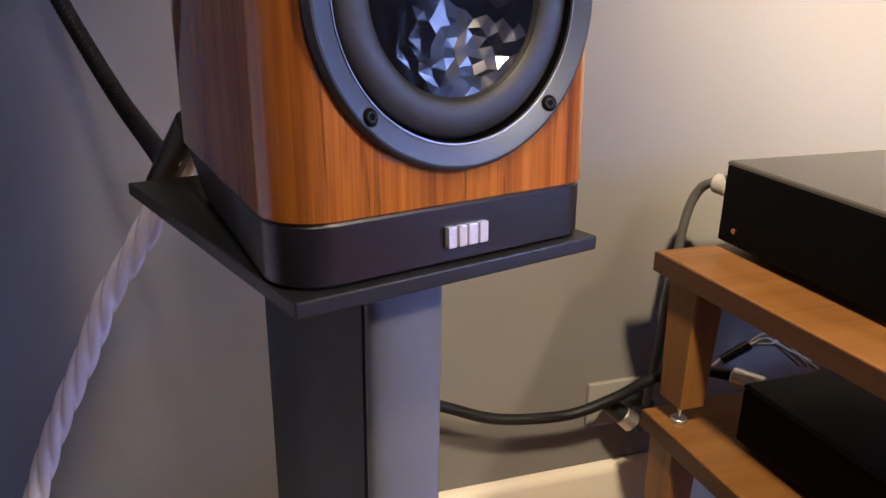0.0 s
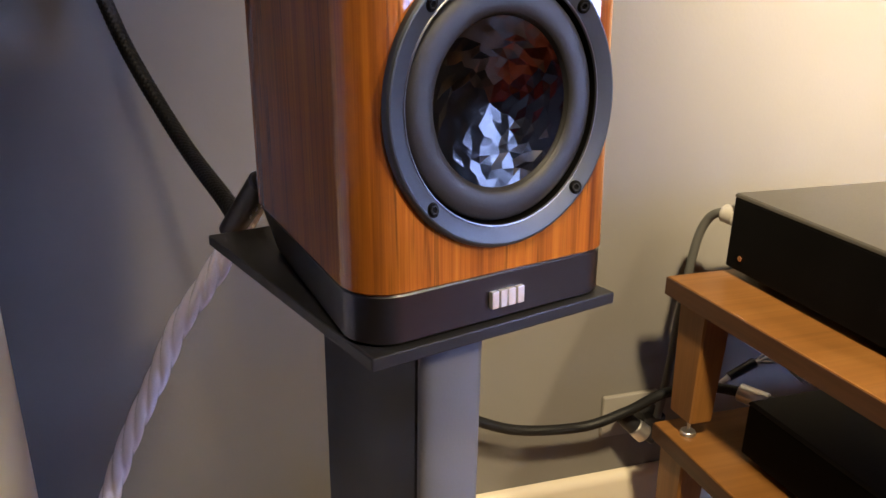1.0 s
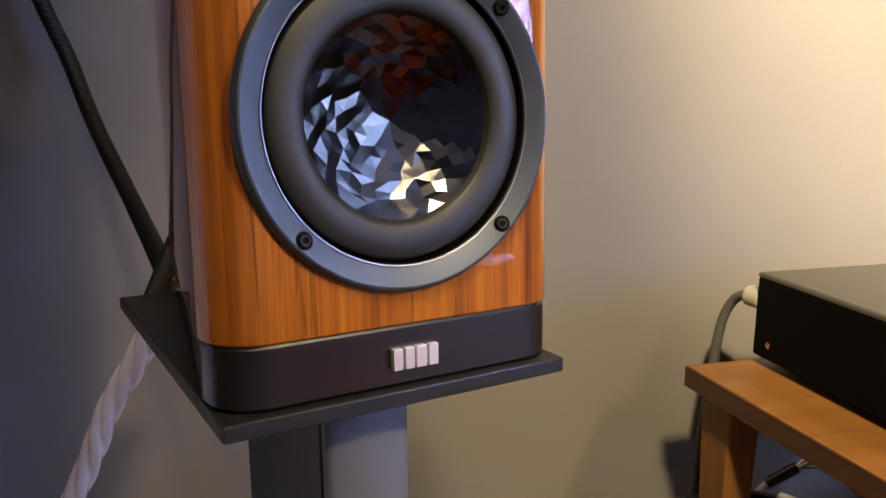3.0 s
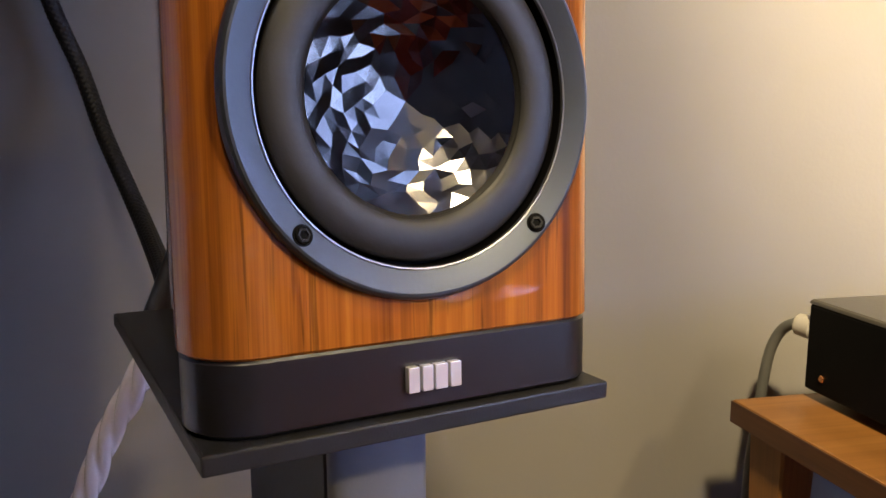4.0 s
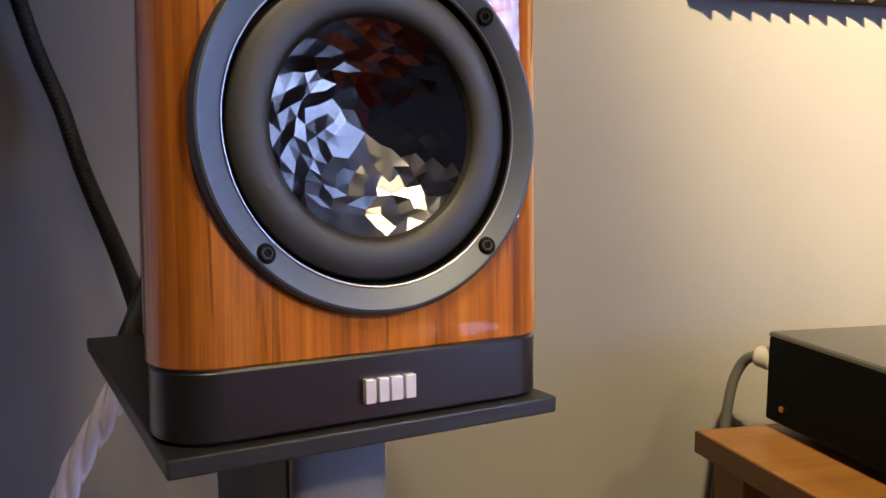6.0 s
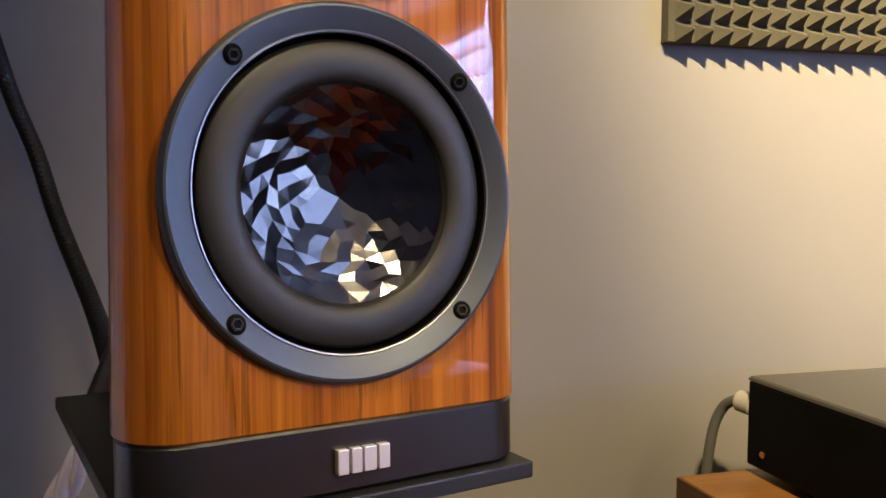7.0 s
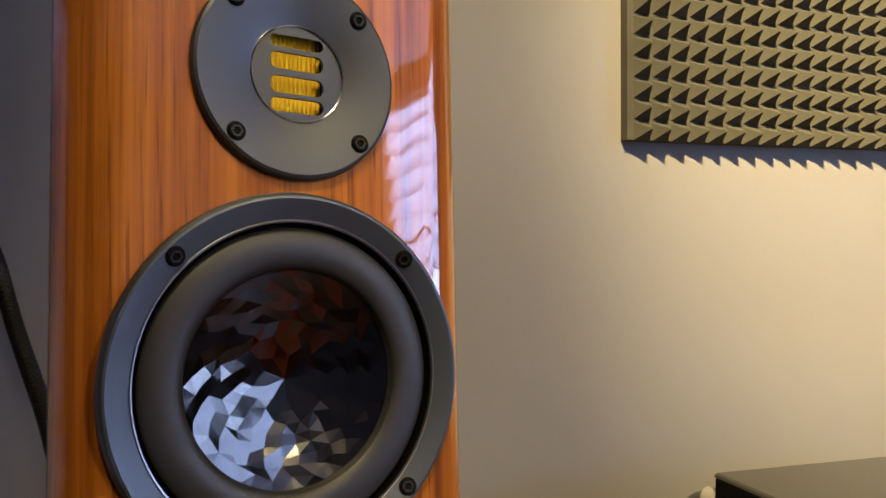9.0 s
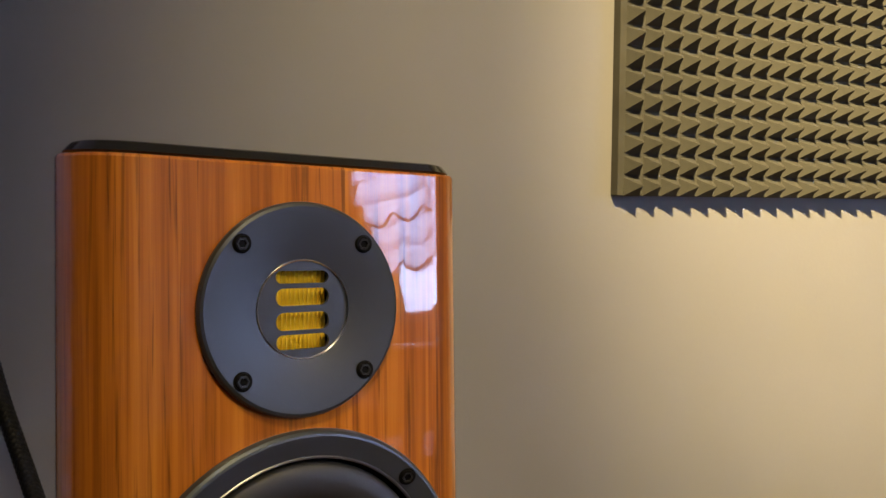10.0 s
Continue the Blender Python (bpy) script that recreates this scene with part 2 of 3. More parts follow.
tagged(part("wall_east", we, WALL, flat=True), "taupe grey painted wall with a window", "wall", kind="structure")

# skirting along the front wall: board, step and rounded top
prof = [(0, 0), (-0.018, 0), (-0.018, 0.106), (-0.0165, 0.112), (-0.013, 0.117), (-0.008, 0.1205), (-0.004, 0.1218), (0, 0.122)]
bm = loft([[(x, WY - 0.002 + y, z + 0.001) for y, z in prof] for x in (-0.27, 3.19)])
tagged(part("baseboard", bm, CREAM), "cream painted moulded skirting board along the wall", "baseboard", kind="structure")

# white open door at the left
casing = thing("door_1", pose(-0.2810, 0.7830, 0, 0, 0, 24), "white painted door leaf standing open by the wall", "door", kind="structure")
part("door_leaf", block(-0.78, 0.0, -0.016, 0.016, 0.005, 2.03, 0.004), WHITE, casing)
part("door_handle", rod((-0.06, -0.0155, 1.02), (-0.06, -0.060, 1.02), 0.008, 0.008, 16, 0.002), STEEL, casing)

# ---- loudspeaker ----
AXIS = pose(0.0840, 0.4410, 0.770, -1.3, 1.5, 18.2)   # foot of the baffle on the stand's top plate
LEAN = 2.7                                        # the baffle leans back against the plinth
SET = -0.0030
SLANT = math.tan(radians(LEAN))
WZ = 0.131                                        # height of the woofer's centre


def outline(z, inset=0.0, back=0.225, half=0.0970, rear=0.0672, r=0.026, slope=0.0):
    """The cabinet's plan at a height: rounded front corners, sides that draw in to the back."""
    f = (z - WZ) * SLANT + SET + inset
    b = back + (z - 0.14) * SLANT - inset
    h, q, r = half - inset, rear - inset, max(r - inset, 0.004)
    pts = []
    side = math.atan2(half - rear, back)
    for cx, cy, a0, a1, rad in ((-h + r, f + r, 180 - math.degrees(side), 270, r), (h - r, f + r, 270, 360 + math.degrees(side), r), (q - 0.012, b - 0.012, math.degrees(side), 90, 0.012), (-q + 0.012, b - 0.012, 90, 180 - math.degrees(side), 0.012)):
        for i in range(11):
            a = radians(a0 + (a1 - a0) * i / 10)
            pts.append((cx + rad * math.cos(a), cy + rad * math.sin(a), z))
    return pts


speaker = thing("loudspeaker", AXIS, "two-way loudspeaker in glossy walnut veneer on a black plinth", "loudspeaker")
ZB, ZT = 0.0312, 0.3330
shell = part("cabinet", loft([outline(ZB, 0.0012), outline(ZB + 0.0012), outline(ZT - 0.0015), outline(ZT - 0.0004, 0.0005), outline(ZT, 0.0015)]), VENEER, speaker, "glossy lacquered walnut veneer", angle=12)
part("top_cap", loft([outline(ZT + 0.0002, 0.0034), outline(ZT + 0.0012, 0.0026), outline(ZT + 0.0048, 0.0058), outline(ZT + 0.0054, 0.0072)]), GLOSS, speaker, "black top cap")
plinth_back = 0.196
part("plinth", loft([outline(0.0008, 0.0030, plinth_back), outline(0.0025, 0.0012, plinth_back), outline(ZB - 0.0015, 0.0010, 0.222), outline(ZB - 0.0002, 0.0018, 0.222)]), SATIN, speaker, "satin black plinth")

# badge of four raised blocks
lean = pose(0, 0, 0, -LEAN)


def on_baffle(u, v, out=0.0):
    """A frame on the slanted baffle: u across, v up from the woofer's centre."""
    return pose(0, SET, WZ) @ lean @ pose(u, -out, v)


def bored(ob, holes):
    """Bores round holes (frame, radius, depth) into a mesh."""
    for m, radius, depth in holes:
        bm = lathe([(radius, -depth), (radius, 0.02)], 96, m, cap=True)
        bmesh.ops.recalc_face_normals(bm, faces=bm.faces)
        me = bpy.data.meshes.new("bore")
        bm.to_mesh(me)
        bm.free()
        tool = new("bore", me)
        tool.matrix_world = ob.matrix_world
        mod = ob.modifiers.new("bore", "BOOLEAN")
        mod.object, mod.operation, mod.solver = tool, "DIFFERENCE", "EXACT"
        bpy.context.view_layer.update()
        tool.matrix_world = ob.matrix_world
        bpy.context.view_layer.update()
        done = bpy.data.meshes.new_from_object(ob.evaluated_get(bpy.context.evaluated_depsgraph_get()))
        ob.modifiers.clear()
        bpy.data.objects.remove(tool)
        ob.data = done
        done.polygons.foreach_set("use_smooth", [True] * len(done.polygons))
        done.set_sharp_from_angle(angle=radians(12))


bored(shell, [(on_baffle(-0.0013, 0), 0.0790, 0.06), (on_baffle(-0.0003, 0.1368), 0.0440, 0.03)])
badge = part("badge", block(-0.0127, -0.0075, -0.0030, 0.0006, -0.0054, 0.0054, 0.0004), BADGE, speaker, "bright metal badge of raised blocks")
badge.matrix_basis = on_baffle(0.0015, -0.1161, -0.0006)
for u, w in ((-0.0036, 0.0050), (0.0029, 0.0060), (0.0098, 0.0054)):
    part("block", block(u - w / 2, u + w / 2, -0.0030, 0.0006, -0.0054, 0.0054, 0.0004), BADGE, badge)


def screw(u, v, out, parent, dish):
    """A black socket-head screw in its counterbore, square to the dished plate."""
    s = part("screw", lathe([(0.0051, -0.003), (0.0051, 0.0003), (0.0049, 0.0004), (0.0044, 0.0004), (0.0042, 0.0010), (0.0038, 0.0012), (0.0025, 0.0012), (0.0022, 0.0005), (0.0004, 0.0005)], 28, cap=True), BLACK, parent)
    d = math.hypot(u, v)
    k = math.sin(radians(dish)) / d
    square = Vector((0, -1, 0)).rotation_difference(Vector((-u * k, -math.cos(radians(dish)), -v * k))).to_matrix().to_4x4()
    s.matrix_basis = pose(u, -out, v) @ square @ Matrix.Diagonal((0.84, 1.0, 0.84, 1.0))
    part("socket", lathe([(0.0034, 0.0010), (0.0033, 0.0014), (0.0024, 0.0014), (0.0022, 0.0008)], 6, cap=False), SCREW, s)


WU, TU, TV = -0.0013, -0.0003, 0.1368             # centres of the two drivers on the baffle
woofer = part("woofer", lathe([(0.0812, -0.0010), (0.0829, 0.0002), (0.0829, 0.0016), (0.0822, 0.0036), (0.0811, 0.0047), (0.0800, 0.0049), (0.0712, 0.0020), (0.0708, 0.0018)], 160), RING, speaker, "round woofer with a faceted dark cone")
woofer.matrix_basis = on_baffle(WU, 0)
part("bright_rim", lathe([(0.0708, 0.0018), (0.0703, 0.0023), (0.0697, 0.0021), (0.0694, 0.0008)], 160), RIM, woofer)
part("gap", lathe([(0.0694, 0.0008), (0.0691, -0.0070), (0.0674, -0.0070), (0.0674, -0.0020)], 128), BLACK, woofer)
roll = [(0.0676, -0.0030)] + [(0.0585 + 0.0090 * math.cos(radians(a)), -0.0026 + 0.0034 * math.sin(radians(a))) for a in range(0, 181, 12)] + [(0.0489, -0.0034), (0.0484, -0.0046)]
part("surround", lathe(roll, 128), RUBBER, woofer)


def facets(seed):
    """A concave cone pressed into crisp triangular facets, its corners raised and sunk in turn."""
    rnd = random.Random(seed)
    depth = lambda r: -0.0162 + 0.0116 * (r / 0.0484) ** 1.4
    bm = bmesh.new()
    rows = []
    spec = [(0.0100, 9, 0.0), (0.0154, 16, 0.5), (0.0206, 20, 0.0), (0.0257, 24, 0.5), (0.0307, 26, 0.0), (0.0355, 28, 0.5), (0.0401, 30, 0.0), (0.0445, 30, 0.5), (0.0484, 60, 0.0)]
    for i, (r, k, off) in enumerate(spec):
        row, last = [], i == len(spec) - 1
        for j in range(k):
            a = 2 * math.pi * (j + off + (0 if last else rnd.uniform(-0.10, 0.10))) / k
            rr = r * (1 + (0 if last else rnd.uniform(-0.04, 0.04)))
            d = depth(rr) + (0 if last else (rnd.uniform(-0.00016, 0.00016) + (0.00021 if j % 2 else -0.00021)) * min(1.0, 0.3 + 0.35 * i))
            row.append((a, bm.verts.new((rr * math.cos(a), -d, rr * math.sin(a)))))
        rows.append(row)
    hub = bm.verts.new((0.0006, -depth(0) + 0.0003, -0.0008))
    for j in range(9):
        bm.faces.new((hub, rows[0][j][1], rows[0][(j + 1) % 9][1]))
    for a, b in zip(rows, rows[1:]):
        # stitch two rings of any counts by stepping on whichever is behind
        i = j = 0
        while i < len(a) or j < len(b):
            ta = a[i % len(a)][0] + 2 * math.pi * (i // len(a))
            tb = b[j % len(b)][0] + 2 * math.pi * (j // len(b))
            na = a[(i + 1) % len(a)][0] + 2 * math.pi * ((i + 1) // len(a))
            nb = b[(j + 1) % len(b)][0] + 2 * math.pi * ((j + 1) // len(b))
            if j >= len(b) or (i < len(a) and na + ta < nb + tb):
                bm.faces.new((a[i % len(a)][1], a[(i + 1) % len(a)][1], b[j % len(b)][1]))
                i += 1
            else:
                bm.faces.new((a[i % len(a)][1], b[(j + 1) % len(b)][1], b[j % len(b)][1]))
                j += 1
    return bm


part("cone", facets(5), CONE, woofer, "dark metal cone pressed into triangular facets", flat=True)
for su in (-0.0536, 0.0536):
    for sv in (-0.0536, 0.0536):
        screw(su, sv, 0.0036, woofer, 18)

tweeter = part("tweeter", lathe([(0.0470, -0.001), (0.0484, 0.0003), (0.0484, 0.0020), (0.0475, 0.0037), (0.0462, 0.0043), (0.0232, 0.0018), (0.0226, 0.0016)], 160), FACE, speaker, "round tweeter plate with gold pleated ribbon")
tweeter.matrix_basis = on_baffle(TU, TV)
part("bright_rim", lathe([(0.0227, 0.0016), (0.0223, 0.0021), (0.0217, 0.0017), (0.0216, -0.0006)], 96), CHROME, tweeter)
SLOTS = ((0.0145, 0.0056), (0.0056, 0.0078), (-0.0053, 0.0080), (-0.0145, 0.0066))
cut_sheet("grille", [circle(0.0217)] + [slot(-0.0002, z, 0.0258, h, min(h / 2.02, 0.0036)) for z, h in SLOTS], 0.0020, FACE, tweeter, pose(0, 0.0010, 0))
pleats = bmesh.new()
rows = []
for i in range(13):
    for dx, y in ((0.0, 0.0050), (0.0006, 0.0041), (0.0010, 0.0036), (0.0015, 0.0041)):
        x = -0.0140 + 0.00215 * i + dx
        rows.append([pleats.verts.new((x, y, -0.019)), pleats.verts.new((x, y, 0.019))])
for a, b in zip(rows, rows[1:]):
    pleats.faces.new((a[0], b[0], b[1], a[1]))
part("pleated_ribbon", pleats, GOLD, tweeter, "gold foil folded in fine pleats", flat=True)
part("backing", lathe([(0.0218, -0.0034), (0.0218, -0.0080), (0.0004, -0.0080)], 48), BLACK, tweeter)
for su in (-0.0295, 0.0295):
    for sv in (-0.0294, 0.0294):
        screw(su, sv, 0.0039, tweeter, 6)

# ---- stand ----
stand = thing("speaker_stand", AXIS, "black metal speaker stand with a square column and flat plates", "stand")
part("top_plate", block(-0.0955, 0.0945, -0.0125, 0.2500, -0.0085, 0.0, 0.0012), PLATE, stand)
COL = AXIS.inverted() @ pose(0.0862, 0.4417, 0, 0, 0, 18.2)
col = part("column", block(-0.0305, 0.0224, 0.0465, 0.187, 0.014, 0.7605, 0.003, 3), PLATE, stand)
col.matrix_basis = COL
half = 0.0262
bow = [(-0.0030 + half * math.sin(a), 0.0462 - 0.0105 * math.cos(a) ** 0.8) for a in (radians(-90 + 7.5 * i) for i in range(25))]
part("front_panel", loft([[(x, y, z) for x, y in bow] for z in (0.0145, 0.7560)]), COLUMN, col, "blue-grey bowed front panel")
foot = part("foot_plate", block(-0.14, 0.13, -0.03, 0.28, 0.0, 0.014, 0.003), PLATE, stand)
foot.matrix_basis = COL

# ---- cables at the loudspeaker ----
white = thing("speaker_cable", pose(0, 0, 0), "thick pearl-white twisted speaker cable hanging behind the stand", "cable")
part("sleeve", tube([(-0.040, 0.700, 0.785), (-0.056, 0.703, 0.756), (-0.070, 0.715, 0.729), (-0.092, 0.735, 0.688), (-0.122, 0.760, 0.637), (-0.147, 0.775, 0.580), (-0.175, 0.785, 0.522), (-0.198, 0.790, 0.470), (-0.223, 0.790, 0.399), (-0.246, 0.79, 0.30), (-0.256, 0.785, 0.18), (-0.256, 0.77, 0.07), (-0.235, 0.70, 0.011), (-0.15, 0.60, 0.010)], 0.0116, 30, 32, lobes=4, depth=0.36, twist=40), CLEAR, white)
black = thing("power_cable", pose(0, 0, 0), "thick black braided cable rising from the loudspeaker's back", "cable")
part("braid", tube([(-0.061, 0.708, 0.757), (-0.066, 0.750, 0.762), (-0.105, 0.885, 0.793), (-0.154, 0.978, 0.874), (-0.181, 1.016, 0.942), (-0.208, 1.022, 1.016), (-0.242, 1.025, 1.151), (-0.276, 1.027, 1.318), (-0.305, 1.03, 1.55), (-0.33, 1.035, 1.9), (-0.335, 1.04, 2.39)], 0.0090, 150, 36, lobes=8, depth=0.13, twist=120, cross=True), CABLE, black)
boot = part("connector", rod((-0.067, 0.702, 0.750), (-0.038, 0.660, 0.806), 0.0105, 0.0118, 24, 0.002), NAVY, black, "black connector with worn white marks")
part("neck", rod((-0.040, 0.663, 0.802), (-0.022, 0.640, 0.835), 0.0062, 0.0060, 24, 0.001), NAVY, boot)
for k, (w, h) in enumerate(((0.0052, 0.0010), (0.0036, 0.0010), (0.0058, 0.0010), (0.0030, 0.0010))):
    mk = part("mark", block(-w / 2, w / 2, -0.0004, 0.0004, -h / 2, h / 2), BADGE, boot)
    mk.matrix_basis = pose(-0.0490 + 0.0045 * k, 0.6695 - 0.0066 * k, 0.7740 + 0.0066 * k, 0, -58, 20)

# ---- equipment rack ----
def sheared(bm, k, y=0.935):
    """Turns a block slightly: its sides run askew, its ends stay along the wall."""
    for v in bm.verts:
        v.co.x -= k * (v.co.y - y)
    return bm


def post(x0, x1, y0, y1, z0, z1, draw, k):
    """A square post that narrows to its foot."""
    cx, cy = (x0 + x1) / 2, (y0 + y1) / 2
    def ring(z, s, e):
        hx, hy = (x1 - x0) / 2 * s, (y1 - y0) / 2 * s
        return [(cx + a, cy + b, z) for a, b in ((-hx + e, -hy), (hx - e, -hy), (hx, -hy + e), (hx, hy - e), (hx - e, hy), (-hx + e, hy), (-hx, hy - e), (-hx, -hy + e))]
    return sheared(loft([ring(z0, draw - 0.03, 0.003), ring(z0 + 0.002, draw, 0.003), ring(z1, 1.0, 0.003)]), k)


def rack_level(name, x0, top, thick, low, k, label):
    """One tier of the rack: a board on posts that end in steel spikes on a disc."""
    t = thing(name, pose(0, 0, 0), label, "rack", "tiers of the rack")
    part("board", sheared(block(x0, x0 + 0.665, 0.42, 0.935, top - thick, top, 0.0025), k), OAK, t)
    # thin dark strip: shade of the board's left side put into colour
    part("shaded_edge", sheared(block(x0 - 0.0020, x0 - 0.0002, 0.421, 0.934, top - thick + 0.001, top - 0.0012, 0.0004), k), EDGE, t, "dark brown strip with the side's shade in its colour")
    for x, y in ((0.564, 0.862), (1.15, 0.862), (0.564, 0.44), (1.15, 0.44)):
        p = part("post", post(x, x + 0.046, y, y + 0.060, low + 0.034, top - thick, 0.84, k), OAK_POST, t)
        cx, cy = x + 0.023 - k * (y + 0.03 - 0.935), y + 0.03
        part("spike", rod((cx, cy, low + 0.006), (cx, cy, low + 0.0345), 0.0016, 0.0052, 24), STEEL, p, "polished steel spike")
        part("disc", rod((cx, cy, low), (cx, cy, low + 0.006), 0.0125, 0.0115, 28, 0.001), STEEL, p, "polished steel disc")
    return t


rack_level("rack_tier", 0.548, 0.552, 0.029, 0.301, 0.078, "brown wooden rack tier on tapered posts with steel spikes")
rack_level("rack_tier", 0.557, 0.301, 0.029, 0.0, 0.030, "lower brown wooden rack tier on tapered posts with steel spikes")


def lid_of(x0, x1, y0, y1, z0, z1):
    """A shallow lid with rounded shoulders."""
    def ring(e, z):
        return [(x0 + e, y0 + e, z), (x1 - e, y0 + e, z), (x1 - e, y1 - e, z), (x0 + e, y1 - e, z)]
    h = z1 - z0
    return loft([ring(0, z0), ring(0, z0 + h * 0.25), ring(h * 0.12, z0 + h * 0.6), ring(h * 0.42, z0 + h * 0.9), ring(h * 0.95, z1)])


def component(name, x0, x1, y0, y1, z0, z1, k, yref, label, category, top):
    c = thing(name, pose(0, 0, 0), label, category)
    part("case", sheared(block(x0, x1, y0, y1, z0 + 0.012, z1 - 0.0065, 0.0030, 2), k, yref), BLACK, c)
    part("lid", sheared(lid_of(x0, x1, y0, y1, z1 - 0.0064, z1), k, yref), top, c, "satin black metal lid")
    for x in (x0 + 0.05, x1 - 0.05):
        for y in (y0 + 0.05, y1 - 0.05):
            xx = x - k * (y - yref)
            part("foot", rod((xx, y, z0), (xx, y, z0 + 0.0125), 0.017, 0.015, 24, 0.002), RUBBER, c)
    return c


amp = component("amplifier", 0.637, 1.07, 0.56, 0.925, 0.552, 0.676, 0.05, 0.925, "black metal amplifier standing on the rack's upper tier", "amplifier", LID_SHEEN)
part("screw", rod((0.6360, 0.8950, 0.5845), (0.6400, 0.8952, 0.5845), 0.0042, 0.0042, 24, 0.0008), COPPER, amp, "copper-coloured screw")
box2 = component("power_supply", 0.626, 1.02, 0.46, 0.815, 0.301, 0.400, 0.06, 0.815, "black metal box standing on the rack's lower tier", "power supply", CASE)

# ---- cables, socket and plugs by the wall ----
sock = thing("wall_socket", pose(0, 0, 0), "cream double wall socket plate above the skirting", "socket")
part("face_plate", block(0.533, 0.640, WY - 0.010, WY - 0.0005, 0.200, 0.280, 0.003, 3), SOCKET, sock)
plug = thing("mains_plug", pose(0, 0, 0), "black mains plug with a silver collar in the socket", "plug")
part("plug_body", block(0.585, 0.628, 1.000, WY - 0.0105, 0.220, 0.262, 0.006, 3), NAVY, plug)
part("barrel", rod((0.545, 1.012, 0.268), (0.568, 1.000, 0.248), 0.0135, 0.0145, 24, 0.002), NAVY, plug)
part("collar", rod((0.567, 1.001, 0.249), (0.584, 0.994, 0.234), 0.0155, 0.0165, 24, 0.002), STEEL, plug, "silver metal collar")
part("tail", rod((0.583, 0.995, 0.235), (0.598, 0.990, 0.222), 0.0075, 0.0065, 24, 0.001), NAVY, plug)
lead = thing("mains_cable", pose(0, 0, 0), "thick black braided mains cable running behind the stand to the rack", "cable")
part("braid", tube([(0.150, 0.97, 0.010), (0.155, 1.0, 0.15), (0.165, 1.01, 0.30), (0.205, 1.00, 0.342), (0.268, 1.0, 0.316), (0.353, 1.0, 0.280), (0.466, 1.0, 0.266), (0.537, 0.985, 0.292), (0.592, 0.96, 0.334), (0.648, 0.93, 0.352), (0.692, 0.905, 0.350)], 0.0085, 22, 40, lobes=10, depth=0.13, twist=120), CABLE, lead)
part("connector", rod((0.686, 0.908, 0.351), (0.712, 0.870, 0.348), 0.0145, 0.0150, 24, 0.002), STEEL, lead, "grey metal connector")
part("inlet_plug", rod((0.711, 0.871, 0.348), (0.722, 0.818, 0.346), 0.0135, 0.0130, 24, 0.002), NAVY, lead)
down = thing("mains_cable", pose(0, 0, 0), "grey mains cable hanging from the amplifier's back", "cable")
part("sleeve", tube([(0.645, 0.944, 0.636), (0.641, 0.958, 0.635), (0.637, 0.975, 0.622), (0.631, 0.985, 0.596), (0.626, 0.988, 0.560), (0.622, 0.988, 0.52), (0.616, 0.990, 0.447), (0.613, 0.990, 0.381), (0.612, 0.995, 0.322), (0.608, 1.0, 0.262)], 0.0068, 12, 14), GREY, down)
part("plug_collar", rod((0.650, 0.930, 0.636), (0.641, 0.951, 0.637), 0.0150, 0.0135, 24, 0.002), SOCKET, down, "pale grey plug collar")
part("plug_body", rod((0.660, 0.9262, 0.632), (0.650, 0.934, 0.635), 0.0165, 0.0155, 24, 0.002), NAVY, down)
sig = thing("signal_cable", pose(0, 0, 0), "black connector with a bundle of thin bare silver wires", "cable")
part("connector", rod((0.698, 0.95, 0.352), (0.745, 0.95, 0.372), 0.0075, 0.0085, 24, 0.001), NAVY, sig)
for k in range(6):
    rnd = random.Random(k)
    j = lambda s: rnd.uniform(-s, s)
    part("wire", tube([(0.742, 0.95 + j(0.003), 0.370 + j(0.003)), (0.772, 0.945 + j(0.01), 0.381 + j(0.006)), (0.800, 0.935 + j(0.012), 0.368 + j(0.008)), (0.835 + j(0.01), 0.91 + j(0.02), 0.340 + j(0.006))], 0.0024, 8, 8), STEEL, sig)
part("tail", tube([(0.700, 0.95, 0.353), (0.688, 0.955, 0.335), (0.672, 0.96, 0.300), (0.660, 0.97, 0.20), (0.64, 0.98, 0.02)], 0.0055, 10, 10), CLEAR, sig)

# ---- acoustic foam ----
PITCH, N = 0.0290, 17
PX, PZ = 0.5885, 1.0985
xa, xb, za, zb = 0.581, PX + PITCH * N + 0.0075, 1.101, PZ + PITCH * N - 0.0025
panel = thing("acoustic_panel", pose(xa, WY, za), "brown-grey pyramid acoustic foam panel glued on the wall", "acoustic panel")
part("backing", block(0, xb - xa, -0.0190, -0.0005, 0, zb - za, 0.0012), FOAM, panel)


def pyramid(seed):
    """One foam pyramid with a slightly blunt, uneven tip and soft flanks."""
    rnd = random.Random(seed)
    h, t = PITCH / 2, 0.0011
    dx, dz = rnd.uniform(-0.0008, 0.0008), rnd.uniform(-0.0008, 0.0008)
    top = -0.0448 - rnd.uniform(0, 0.0016)
    rings = [[(a * s + dx * k, y, b * s + dz * k) for a, b in ((-1, -1), (1, -1), (1, 1), (-1, 1))] for s, y, k in ((h * 0.88, -0.0185, 0), (h * 0.80, -0.0205, 0), (h * 0.42, -0.0322, 0.5), (t, top, 1))]
    return loft(rings)


kinds = [part("pyramid", pyramid(k), FOAM, panel, flat=True) for k in range(6)]
rnd = random.Random(8)
for i in range(N):
    for j in range(N):
        at = pose(PX - xa + PITCH * (i + 0.5), 0, PZ - za + PITCH * (j + 0.5))
        if i * N + j < 6:
            kinds[i * N + j].matrix_basis = at
            continue
        ob = new("pyramid", kinds[rnd.randrange(6)].data)
        ob.parent, ob.matrix_basis = panel, at

